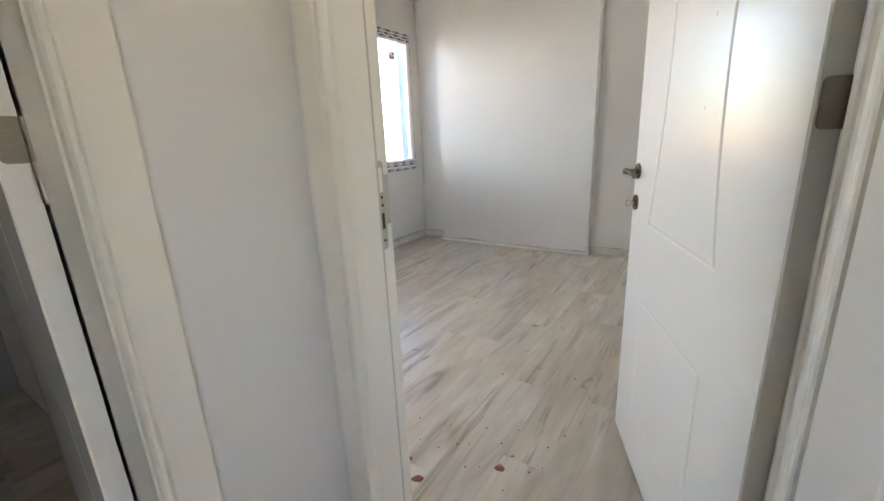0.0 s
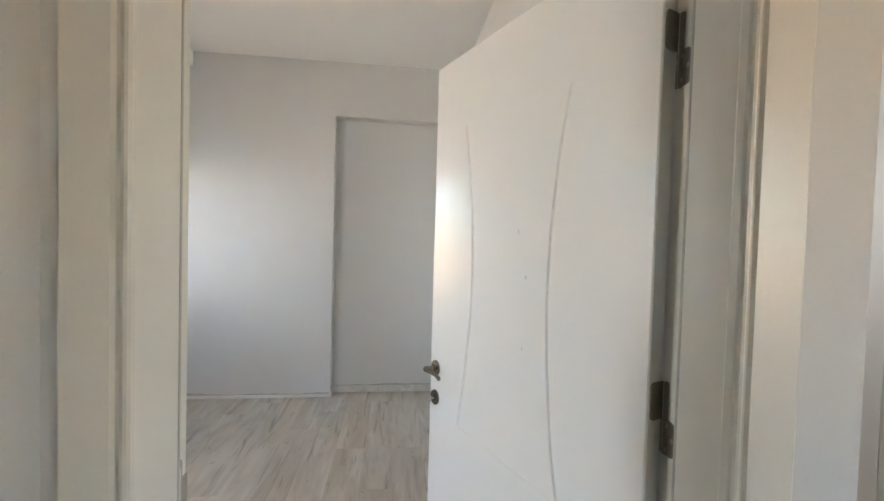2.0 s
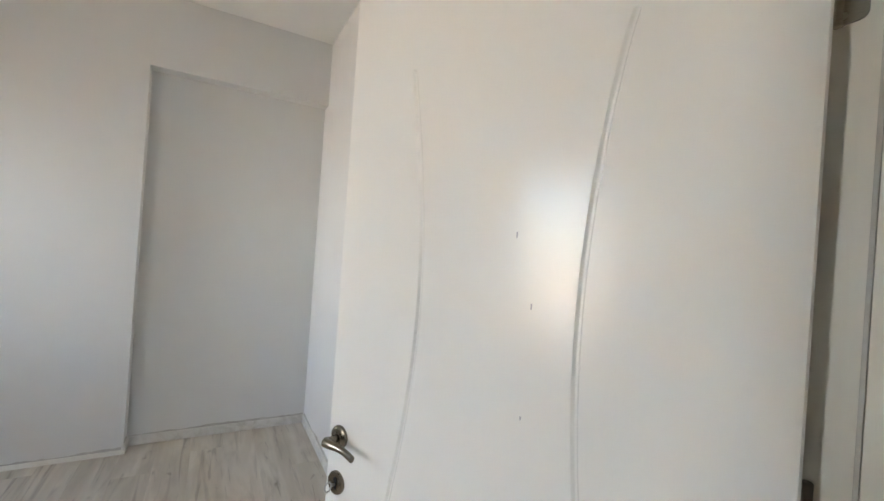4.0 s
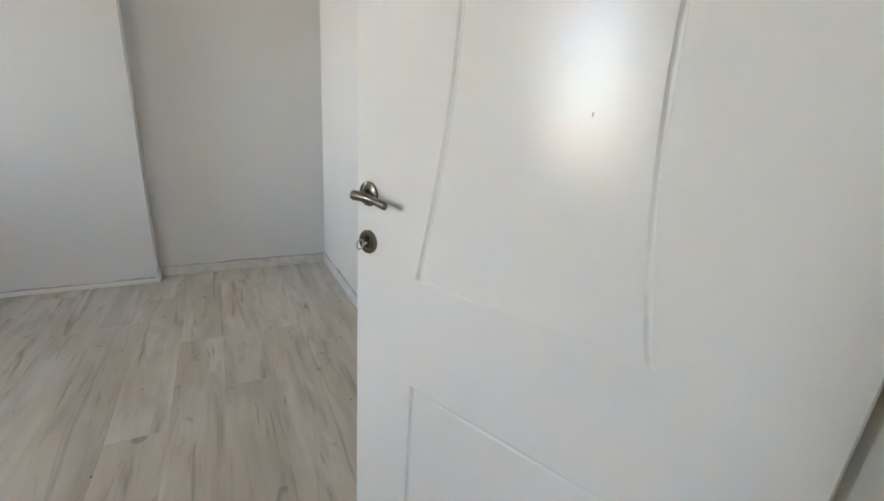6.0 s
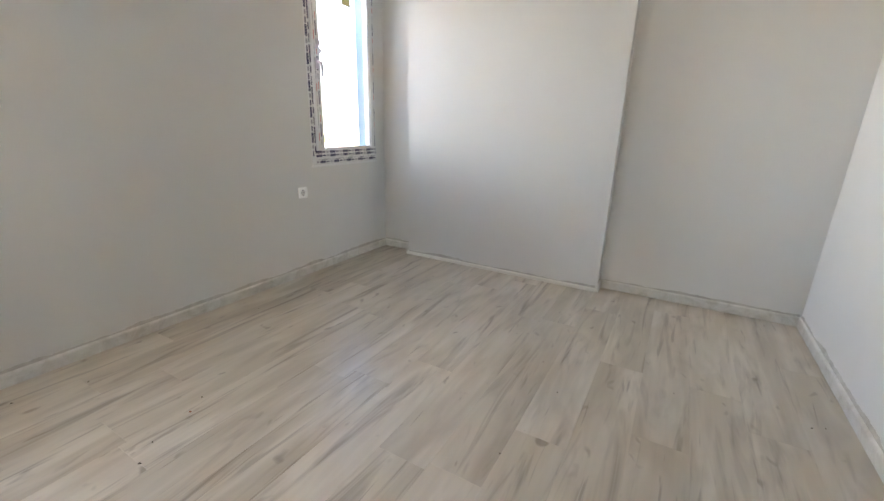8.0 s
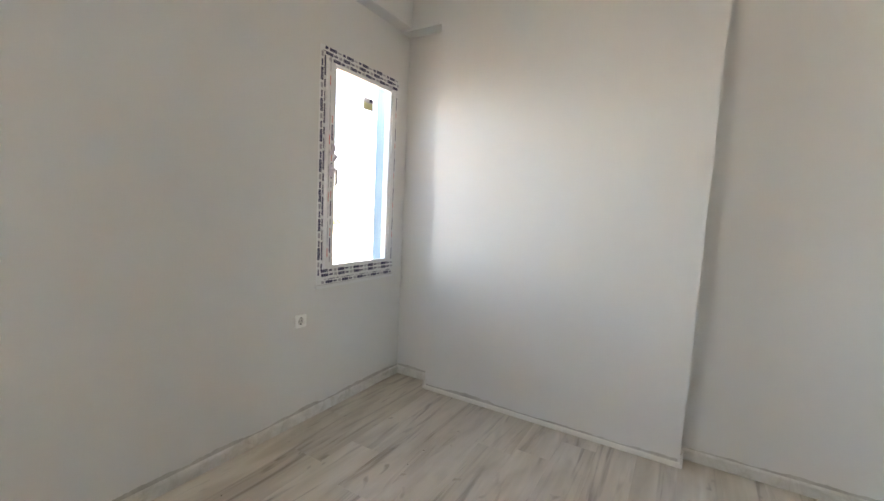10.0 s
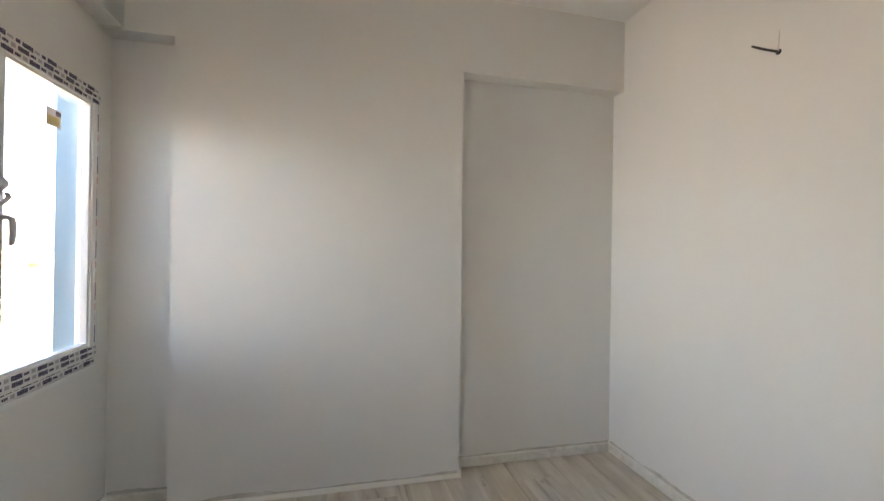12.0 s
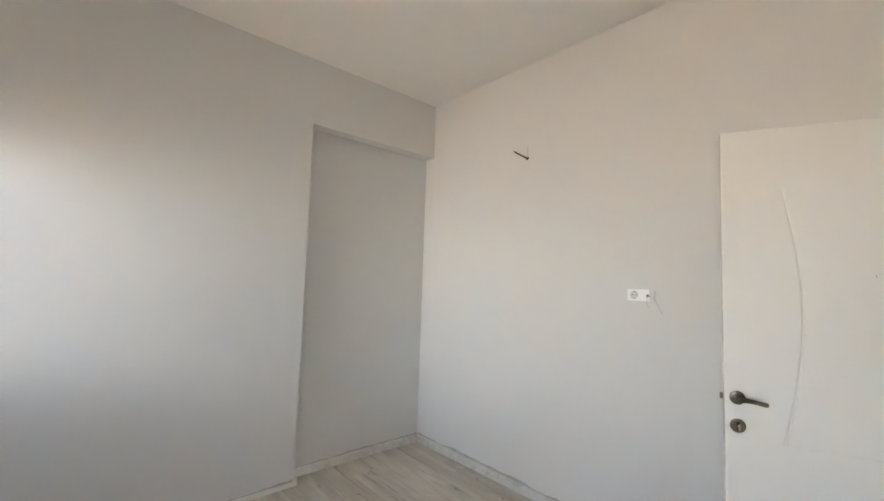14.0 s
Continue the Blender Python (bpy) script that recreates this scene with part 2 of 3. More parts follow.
bm = B()
box(bm, WX - 0.15, WIN[1], -0.1, WX, 0.2, 3.2)
box(bm, WX - 0.15, WIN2[1], -0.1, WX, WIN[0], 3.2)
box(bm, WX - 0.15, AY - 0.1, -0.1, WX, WIN2[0], 3.2)
box(bm, WX - 0.15, WIN2[0], -0.1, WX, WIN2[1], WIN2[2])
box(bm, WX - 0.15, WIN2[0], WIN2[3], WX, WIN2[1], 3.2)
box(bm, WX - 0.15, WIN[0], -0.1, WX, WIN[1], WIN[2])
box(bm, WX - 0.15, WIN[0], WIN[3], WX, WIN[1], 3.2)
solid("wall_west", bm, WALL, "off-white painted wall with two window openings and some trowel marks", "wall")

bm = B()
box(bm, WX, 0.0, -0.1, 0.15, 0.2, 3.2)
solid("wall_north", bm, WALL, "plain off-white painted wall at the back of the niches", "wall")
bm = B()
box(bm, RX, PY, -0.1, NX, 0.0, 3.2)
solid("pillar", bm, WALL, "wide off-white painted pillar standing proud of the wall", "pillar")
bm = B()
box(bm, NX, PY, 2.513, 0.0, 0.0, 3.2)
box(bm, WX, PY, 2.515, RX, 0.0, 3.2)
solid("beam", bm, WALL, "off-white painted beam over the pillar and niches", "beam")
bm = B()
box(bm, WX, AY, 2.525, WX + 0.10, PY - 0.0, 3.2, 0.006)
solid("beam_side", bm, WALL, "off-white painted beam over the window", "beam")
bm = B()
box(bm, WX + 0.10, AY, 2.86, -2.335, PY - 0.0, 3.2, 0.004)
solid("ceiling_drop", bm, CEIL, "shallow white painted ceiling drop beside the window wall", "ceiling drop")

bm = B()
box(bm, 0.0, SY, -0.1, 0.15, 0.0, 3.2)
solid("wall_east", bm, WALL, "smooth off-white painted wall with socket and cable stub", "wall")

bm = B()
FO = 0.02  # the gap that the casing hides
box(bm, HL - 0.17, HY, -0.1, JL - FO, SY, 3.2)
box(bm, WX, AY - 0.1, -0.1, HL - 0.17, AY, 3.2)
box(bm, JL - FO, HY, 2.09, JR + FO, SY, 3.2)
box(bm, JR + FO, HY, -0.1, 0.107, SY, 3.2)
solid("wall_south", bm, HALL, "off-white painted wall with a doorway between hall and room", "wall")

bm = B()
box(bm, WX - 0.15, HY, TOP, 0.15, 0.2, TOP + 0.19)
box(bm, WX - 0.15, AY - 0.1, TOP, HL - 0.17, HY, TOP + 0.19)
solid("ceiling", bm, CEIL, "flat white painted ceiling", "ceiling")

# hall
bm = B()
box(bm, HL - 0.17, -3.745, -0.1, HL, HY, 3.2)
box(bm, HL - 0.17, -4.66, 2.09, HL, -3.745, 3.2)
box(bm, HL - 0.17, -5.6, -0.1, HL, -4.66, 3.2)
solid("hall_wall_west", bm, HALL, "off-white painted hall wall with a doorway", "wall")
# unseen wall; its opening is added and sized to light the hall
bm = B()
box(bm, HL, -5.75, -0.1, 1.3, -5.6, 3.2)
box(bm, 2.15, -5.75, -0.1, 3.2, -5.6, 3.2)
box(bm, 1.3, -5.75, -0.1, 2.15, -5.6, 1.05)
box(bm, 1.3, -5.75, 2.05, 2.15, -5.6, 3.2)
solid("hall_wall_south", bm, HALL, "unseen off-white painted hall wall with an opening added to let daylight in", "wall")
bm = B()
box(bm, 1.05, HY, -0.1, 3.2, -3.175, 3.2)
box(bm, 0.107, HY, 2.09, 1.05, -3.175, 3.2)
solid("hall_wall_north", bm, HALL, "off-white painted hall wall beside the doorway", "wall")
bm = B()
box(bm, 3.2, -5.75, -0.1, 3.35, -3.175, 3.2)
solid("hall_wall_east", bm, HALL, "plain off-white painted hall wall", "wall")
bm = B()
box(bm, HL - 0.17, -5.75, 2.75, 3.35, HY, 2.95)
solid("hall_ceiling", bm, CEIL, "flat white painted hall ceiling", "ceiling")
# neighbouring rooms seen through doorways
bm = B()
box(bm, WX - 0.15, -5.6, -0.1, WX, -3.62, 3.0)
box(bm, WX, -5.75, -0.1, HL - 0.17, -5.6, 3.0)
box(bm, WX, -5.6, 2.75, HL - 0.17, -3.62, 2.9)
# the room's dimness comes from this wall colour
solid("dark_room_wall", bm, SHADEWALL, "neighbouring room walls in a dark colour that stands in for shade", "wall")
bm = B()
box(bm, 0.107, -3.175, -0.1, 0.20, -1.2, 3.0)
box(bm, 1.9, -3.175, -0.1, 2.0, -1.2, 3.0)
box(bm, 0.20, -1.2, -0.1, 1.9, -1.1, 3.0)
box(bm, 0.20, -3.175, 2.75, 1.9, -1.2, 2.9)
solid("side_room_wall", bm, WALL, "white walls of the bright neighbouring room", "wall")
# lamp added inside the windowless room to brighten it and the hall
area_lamp("side_room_fill", (1.3, -1.25, 1.6), (1.0, -3, 1.2), 1.0, 1.3, 0.68, (0.97, 0.98, 1.0))

area_lamp("window_daylight", (WX - 0.075, (WIN2[0] + WIN2[1]) / 2, (WIN2[2] + WIN2[3]) / 2), (-1.6, -2.05, 0.85), 0.60, 1.25, 0.60, (0.94, 0.97, 1.0))
area_lamp("window_daylight", (WX + 0.02, (WIN[0] + WIN[1]) / 2, 1.42), (0.0, (WIN[0] + WIN[1]) / 2, 1.42), 0.50, 1.10, 0.16, (0.86, 0.93, 1.0)).data.spread = radians(72)

# floor base
bm = B()
box(bm, WX - 0.15, -5.75, -0.12, 3.35, 0.2, -0.009)
solid("floor", bm, OAK, "pale grey-beige oak laminate floor with dark grain", "floor")


# skirting boards
def skirt(bm, x0, y0, x1, y1, nx, ny, high=0.062, thick=0.013):
    """A board along a wall foot from one point to the other; n is the way into the room."""
    prof = ((0, 0.001), (thick, 0.001), (thick, high - 0.010), (thick - 0.004, high - 0.003), (thick - 0.008, high), (0, high))
    ends = []
    for x, y in ((x0, y0), (x1, y1)):
        ends.append([bm.verts.new((x + nx * d, y + ny * d, z)) for d, z in prof])
    k = len(prof)
    for i in range(k):
        bm.faces.new((ends[0][i], ends[0][(i + 1) % k], ends[1][(i + 1) % k], ends[1][i]))
    bm.faces.new(ends[0][::-1]), bm.faces.new(ends[1])


T = 0.013
bm = B()
skirt(bm, RX - 0.012, PY - 0.0005, NX + 0.012, PY - 0.0005, 0, -1, 0.026, 0.016)
solid("baseboard", bm, BEAD, "low white floor bead along the pillar foot", "skirting board")
for run in (
    (WX + 0.0005, AY + 0.005, WX + 0.0005, -0.0005, 1, 0), (WX + T, -0.0005, RX - T, -0.0005, 0, -1), (RX - 0.0005, -0.0005, RX - 0.0005, PY - T, -1, 0),
    (NX + 0.0005, -0.0005, NX + 0.0005, PY - T, 1, 0), (NX + T, -0.0005, -T, -0.0005, 0, -1),
    (-0.0005, -0.0005, -0.0005, SY + 0.005, -1, 0), (HL - 0.168, SY + 0.0005, -1.02, SY + 0.0005, 0, 1), (WX + T, AY + 0.0005, HL - 0.172, AY + 0.0005, 0, 1),
    (HL + 0.0005, -3.655, HL + 0.0005, HY - 0.0005, 1, 0), (-0.015, HY - 0.0005, 0.10, HY - 0.0005, 0, -1),
):
    bm = B()
    skirt(bm, *run)
    solid("baseboard", bm, SKIRT, "pale skirting board smudged with plaster dust", "skirting board")

# uneven filler line on top of the skirting
def filler(x0, y0, x1, y1, nx, ny, seed, base=0.062, most=0.030, least=0.002):
    rng = random.Random(seed)
    bm = B()
    length = math.hypot(x1 - x0, y1 - y0)
    steps = max(3, int(length / 0.012))
    rows = []
    level, mean = 0.007, 0.007
    for i in range(steps + 1):
        s = i / steps
        if i % 14 == 0:
            mean = rng.uniform(least, most * 0.7)
        level = min(max(level + rng.uniform(-0.0035, 0.0035) + (mean - level) * 0.22, least), most)
        x, y = x0 + (x1 - x0) * s, y0 + (y1 - y0) * s
        d = 0.003 + 0.0015 * rng.random()
        rows.append([bm.verts.new((x + nx * a, y + ny * a, z)) for a, z in ((-0.001, base - 0.002), (d + 0.001, base - 0.002), (d * 0.6, base + level * 0.7), (-0.001, base + 0.001 + level))])
    for a, b in zip(rows, rows[1:]):
        for k in range(4):
            bm.faces.new((a[k], a[(k + 1) % 4], b[(k + 1) % 4], b[k]))
    bm.faces.new(rows[0][::-1]), bm.faces.new(rows[-1])
    return solid("trim", bm, FILLER, "ragged line of grey filler along the skirting", "filler", smooth=True)


filler(WX, AY + 0.02, WX, -0.01, 1, 0, 1)
filler(WX + 0.01, 0, RX - 0.01, 0, 0, -1, 2)
filler(RX + 0.01, PY, NX - 0.01, PY, 0, -1, 3, 0.026, 0.034, 0.004)
filler(NX + 0.01, 0, -0.01, 0, 0, -1, 4)
filler(0, -0.01, 0, SY + 0.02, -1, 0, 5)
filler(NX, -0.01, NX, PY + 0.01, 1, 0, 6)


# ---- door frames ----
def casing(bm, inner, outer, face, out, z0, z1):
    """An upright casing board with a rounded bead on its inner edge; out is the side it stands proud to."""
    w = outer - inner
    k = 1 if w > 0 else -1
    pts = [(inner, 0.0), (inner, 0.013), (inner + k * 0.0015, 0.0175), (inner + k * 0.0045, 0.0200), (inner + k * 0.0085, 0.0205), (inner + k * 0.0125, 0.0185),
           (inner + k * 0.0150, 0.0130), (inner + k * 0.0175, 0.0115), (inner + k * 0.0215, 0.0125), (inner + k * 0.0250, 0.0175), (inner + w * 0.96, 0.0190), (outer, 0.017), (outer, 0.0)]
    prism(bm, [(x, face + out * d) for x, d in pts], z0, z1)


def door_frame(name, left, right, label):
    """Lining, stops and casings of a doorway in a wall between SY and HY, opening between left and right (rebated faces)."""
    th = empty(name, pose(0, 0, 0), label, "door frame", "structure")
    stop = 0.013
    top = 2.052
    for nm, x, s in (("jamb", left, 1), ("jamb", right, -1)):
        bm = B()
        a, st, back = x, x + s * stop, x - s * FO * 0.9
        prism(bm, [(back, SY - 0.0), (a, SY - 0.0), (a, SY - 0.049), (st, SY - 0.053), (st, HY + 0.030), (st + s * 0.014, HY + 0.004), (st + s * 0.014, HY), (back, HY)], 0.0, top + stop * 0)
        part(nm, bm, TRIM, th)
        bm = B()
        box(bm, a + s * 0.001, SY - 0.0475, 0.0, st + s * 0.0015, SY - 0.0525, top, 0.001)
        part("seal", bm, RUBBER, th, "grey rubber door seal")
    bm = B()
    prism(bm, [(SY, top), (SY, top + 0.03), (HY, top + 0.03), (HY, top - stop), (SY - 0.053, top - stop), (SY - 0.049, top)], left - 0.018, right + 0.018, "x")
    part("head", bm, TRIM, th)
    for face, out in ((HY, -1), (SY, 1)):
        li, ri = (left + stop + 0.019, right - stop - 0.024) if out < 0 else (left - 0.010, right + 0.010)
        bm = B()
        casing(bm, li, left - (0.048 if out < 0 else 0.072), face, out, 0.0, top + 0.075)
        part("casing", bm, TRIM, th)
        bm = B()
        casing(bm, ri, right + (0.061 if out < 0 else 0.084), face, out, 0.0, top + 0.075)
        part("casing", bm, TRIM, th)
        bm = B()
        box(bm, li, face, top - 0.005, ri, face + out * 0.016, top + 0.075, 0.002)
        part("casing", bm, TRIM, th)
    return th


frame_1 = door_frame("door_frame_1", JL, JR, "cream lacquered door frame with moulded casings")

bm = B()
lathe(bm, ((0.0001, 0.0), (0.009, 0.0), (0.009, 0.0004), (0.0001, 0.0004)), (JR - 0.013, SY - 0.096, 0.806), (-1, 0, 0), 12)
part("plug", bm, HINGE, frame_1, "small dark round plug")

# strike plate on the jamb
bm = B()
zs0, zs1, sy = 0.870, 1.095, SY - 0.029
n = 10
out = [(sy + 0.0125 * math.cos(a), zs1 - 0.0125 + 0.0125 * math.sin(a)) for a in [math.pi * i / n for i in range(n + 1)]]
out += [(sy + 0.0125 * math.cos(a), zs0 + 0.0125 + 0.0125 * math.sin(a)) for a in [math.pi + math.pi * i / n for i in range(n + 1)]]
prism(bm, out, JL + 0.0003, JL + 0.0028, "x")
strike = part("strike_plate", bm, STEEL, frame_1, "long rounded steel strike plate")
bm = B()
box(bm, JL + 0.0024, sy - 0.005, 0.925, JL + 0.0034, sy + 0.005, 0.965, 0.0004)
part("latch_hole", bm, [BLACK], strike)
bm = B()
box(bm, JL + 0.0024, sy - 0.006, 1.018, JL + 0.0034, sy + 0.006, 1.078, 0.0004)
part("latch_hole", bm, TRIM, strike, "slot showing pale lining")
bm = B()
box(bm, JL + 0.0003, sy + 0.0125, 0.935, JL + 0.0030, SY - 0.001, 1.060, 0.0008)
part("lip", bm, STEEL, strike)
for z in (1.005, 0.985, 0.895):
    bm = B()
    lathe(bm, ((0.004, 0), (0.0035, 0.0012), (0.001, 0.0014)), (JL + 0.0028, sy, z), (1, 0, 0), 12)
    part("screw", bm, BLACK, strike)


# ---- doors ----
ARC_Z0, ARC_Z1 = 0.858, 1.81


def leaf_mesh(width, high, thick):
    """The leaf: x along it from the hinge, y its thickness with the grooved face at +thick, z up. Two bowed grooves and a lower panel."""
    def u_left(z):
        s = min(max((z - ARC_Z0) / (ARC_Z1 - ARC_Z0), 0), 1)
        return 0.648 - 0.058 * math.sin(math.pi * s) - 0.008 * s

    def u_right(z):
        s = min(max((z - ARC_Z0) / (ARC_Z1 - ARC_Z0), 0), 1)
        return 0.220 + 0.053 * math.sin(math.pi * s) ** 0.8 - 0.003 * s

    w, g = 0.0060, 0.0036
    zs = {0.012, 0.016, high - 0.004, high}
    for z in (0.225, 0.605, ARC_Z0, ARC_Z1):
        zs |= {z - w, z, z + w}
    zs |= {ARC_Z0 + (ARC_Z1 - ARC_Z0) * i / 36 for i in range(1, 36)}
    zs = sorted(zs)
    bm = B()
    grid = []
    for z in zs:
        ul, ur = u_left(z), u_right(z)
        us = [0.012, 0.015, ur - w, ur - w * 0.45, ur + w * 0.15, ur + w, ul - w, ul - w * 0.45, ul + w * 0.15, ul + w, width - 0.003, width]
        upright = ARC_Z0 <= z <= ARC_Z1 - w or 0.225 <= z <= 0.605
        flat = any(abs(z - q) < 1e-6 for q in (0.225, 0.605, ARC_Z0))
        row = []
        for i, u in enumerate(us):
            d = 0.0
            if upright and i in (3, 4, 7, 8):
                d = g
            if flat and 3 <= i <= 8:
                d = max(d, 0.0010)
            edge = 0.003 if i in (0, 11) or z in (zs[0], zs[-1]) else 0.0
            row.append(bm.verts.new((u, thick - d - edge, z)))
        grid.append(row)
    for a, b in zip(grid, grid[1:]):
        for i in range(11):
            bm.faces.new((a[i], a[i + 1], b[i + 1], b[i]))
    rim = [grid[0][i] for i in range(12)] + [r[11] for r in grid[1:]] + [grid[-1][i] for i in range(10, -1, -1)] + [r[0] for r in grid[-2:0:-1]]
    back = [bm.verts.new((v.co.x, 0.0, v.co.z)) for v in rim]
    for i in range(len(rim)):
        j = (i + 1) % len(rim)
        bm.faces.new((rim[i], rim[j], back[j], back[i]))
    bm.faces.new(back[::-1])
    return bm


def lever(bm, u, y, z, s):
    """A curved lever on its neck; s is the side, +1 the grooved face."""
    pts = [(u, y, z), (u, y + s * 0.0164, z), (u, y + s * 0.0279, z), (u + 0.002, y + s * 0.0369, z), (u - 0.003, y + s * 0.0418, z + 0.001), (u - 0.016, y + s * 0.0410, z + 0.001),
           (u - 0.034, y + s * 0.0369, z - 0.001), (u - 0.054, y + s * 0.0344, z - 0.004), (u - 0.072, y + s * 0.0353, z - 0.007), (u - 0.085, y + s * 0.0377, z - 0.008), (u - 0.088, y + s * 0.0377, z - 0.008)]
    tube(bm, pts, [0.0095, 0.0080, 0.0082, 0.0096, 0.0106, 0.0098, 0.0078, 0.0064, 0.0066, 0.0062, 0.003], 16)
    for v in bm.verts:
        far = min(max((u - 0.015 - v.co.x) / 0.06, 0), 1)
        v.co.z = z - 0.008 * far + (v.co.z - z + 0.008 * far) * (1 + 0.25 * far)


def rounded(a0, a1, b0, b1, r, corners):
    """Outline of a plate; corners names the ends of the first axis, 0 or 1, that are rounded."""
    pts = []
    for i, j, start in ((1, 1, 0), (0, 1, 90), (0, 0, 180), (1, 0, 270)):
        p, q = (a0, a1)[i], (b0, b1)[j]
        if i not in corners:
            pts.append((p, q))
            continue
        cp, cq = p + (r if i == 0 else -r), q + (r if j == 0 else -r)
        pts += [(cp + r * math.cos(radians(start + k * 22.5)), cq + r * math.sin(radians(start + k * 22.5))) for k in range(5)]
    return pts


def hinge_part(th, z):
    """One leaf hinge: knuckle at the pin, a plate on the leaf's edge and one on the jamb, one above the other."""
    bm = B()
    lathe(bm, ((0.003, -0.068), (0.0058, -0.066), (0.0058, -0.001), (0.0052, 0), (0.0058, 0.001), (0.0058, 0.066), (0.003, 0.068)), (0.003, -0.004, z), (0, 0, 1), 16)
    h = part("hinge", bm, HINGE, th, "dark satin metal leaf hinge", True)
    bm = B()
    prism(bm, rounded(-0.002, 0.034, z - 0.002, z + 0.068, 0.009, (1,)), 0.0094, 0.0118, "x")
    part("leaf_plate", bm, HINGE, h)
    return h


def jamb_plate(th, x, s, z):
    bm = B()
    prism(bm, rounded(SY - 0.032, SY + 0.006, z - 0.066, z - 0.002, 0.009, (0,)), x, x + s * 0.0028, "x")
    p = part("hinge_plate", bm, HINGE, th, "dark metal hinge plate screwed to the jamb")
    for dy, dz in ((-0.010, -0.012), (-0.026, -0.034), (-0.010, -0.056)):
        bm = B()
        lathe(bm, ((0.0045, 0), (0.004, 0.0008), (0.001, 0.0005)), (x + s * 0.0027, SY + dy, z + dz), (s, 0, 0), 12)
        part("screw", bm, STEEL, p)


def make_door(name, m, label, locks=True):
    th = empty(name, m, label, "door", "structure")
    part("leaf", leaf_mesh(0.83, 2.04, 0.04), DOOR, th)
    u = 0.790
    for s, y in ((1, 0.04), (-1, 0.0)):
        bm = B()
        lathe(bm, ((0.0255, 0), (0.0260, 0.003), (0.0245, 0.0065), (0.019, 0.0085), (0.018, 0.007), (0.012, 0.0075), (0.0105, 0.010)), (u, y, 1.008), (0, s, 0), 32)
        part("rose", bm, NICKEL, th, "round satin nickel rose", True)
        bm = B()
        lever(bm, u, y, 1.008, s)
        part("lever_handle", bm, NICKEL, th, "curved satin nickel lever", True)
        bm = B()
        lathe(bm, ((0.0255, 0), (0.0260, 0.003), (0.0245, 0.0065), (0.018, 0.008), (0.014, 0.0065), (0.010, 0.006)), (u, y, 0.905), (0, s, 0), 32)
        esc = part("escutcheon", bm, NICKEL, th, "round satin nickel escutcheon", True)
        bm = B()
        box(bm, u - 0.0035, y + s * 0.0055, 0.892, u + 0.0035, y + s * 0.0072, 0.914, 0.0006)
        lathe(bm, ((0.0055, 0), (0.0055, 0.0014)), (u, y + s * 0.0058, 0.913), (0, s, 0), 14)
        part("keyhole", bm, BLACK, esc)
    bm = B()
    tube(bm, [(u, 0.044, 0.903), (u, 0.057, 0.903)], 0.0028, 10)
    ring_pts = [(u, 0.065 + 0.0085 * math.cos(a), 0.903 + 0.0105 * math.sin(a)) for a in [2 * math.pi * i / 16 for i in range(17)]]
    tube(bm, ring_pts, 0.0019, 8)
    part("key", bm, STEEL, th, "small steel key left in the lock", True)
    bm = B()
    box(bm, 0.8302, 0.010, 0.86, 0.8318, 0.031, 1.06, 0.0005)
    lock = part("lock_faceplate", bm, STEEL, th, "steel lock faceplate in the leaf's edge")
    bm = B()
    box(bm, 0.8312, 0.014, 0.995, 0.843, 0.027, 1.018, 0.002)
    part("latch_bolt", bm, HINGE, lock)
    for z in (0.23, 1.134, 1.806):
        hinge_part(th, z)
    return th


DOOR_1 = Matrix(((-0.400, -0.9165, 0, -0.083), (0.9165, -0.400, 0, -3.175), (0, 0, 1, 0), (0, 0, 0, 1)))
door_1 = make_door("door_1", DOOR_1, "white satin lacquered door with two bowed grooves, standing half open")
for z in (0.23, 1.134, 1.806):
    jamb_plate(frame_1, JR, -1, z)
# scratches and chips on the leaf
for u, z, h in ((0.383, 1.478, 0.010), (0.349, 1.363, 0.010), (0.355, 1.181, 0.006)):
    bm = B()
    box(bm, u - 0.0012, 0.0401, z - h / 2, u + 0.0012, 0.0406, z + h / 2, 0.0002)
    part("chip", bm, INK_GREY, door_1, "small grey chip in the lacquer")
for u, z, h in ((0.397, 0.791, 0.030), (0.323, 0.756, 0.033)):
    bm = B()
    box(bm, u - 0.0008, 0.0401, z - h / 2, u + 0.0008, 0.0405, z + h / 2)
    part("scratch", bm, TRIM, door_1, "faint upright scratch in the lacquer")


# ---- the second doorway of the hall ----
th2 = empty("door_frame_2", pose(0, 0, 0), "cream lacquered door frame beside the corner of the hall", "door frame", "structure")
bm = B()
prism(bm, [(HL + d, y) for y, d in ((-3.665, 0), (-3.665, 0.013), (-3.669, 0.0155), (-3.738, 0.0155), (-3.7415, 0.0125), (-3.744, 0.0185), (-3.748, 0.0225), (-3.753, 0.0225), (-3.757, 0.017), (-3.758, 0))], 0, 2.12)
part("casing", bm, TRIM, th2)
bm = B()
prism(bm, [(HL + 0.001, -3.746), (HL - 0.17, -3.746), (HL - 0.17, -3.750), (HL - 0.119, -3.750), (HL - 0.115, -3.762), (HL + 0.001, -3.762)], 0, 2.08)
part("jamb", bm, TRIM, th2)
bm = B()
box(bm, HL, -4.72, 0, HL + 0.016, -4.645, 2.12, 0.002)
part("casing", bm, TRIM, th2)
bm = B()
box(bm, HL, -4.645, 2.05, HL + 0.016, -3.756, 2.12, 0.002)
part("casing", bm, TRIM, th2)

D2 = Matrix(((-0.9950, -0.10, 0, HL - 0.125), (0.10, -0.9950, 0, -3.765), (0, 0, 1, 0), (0, 0, 0, 1)))
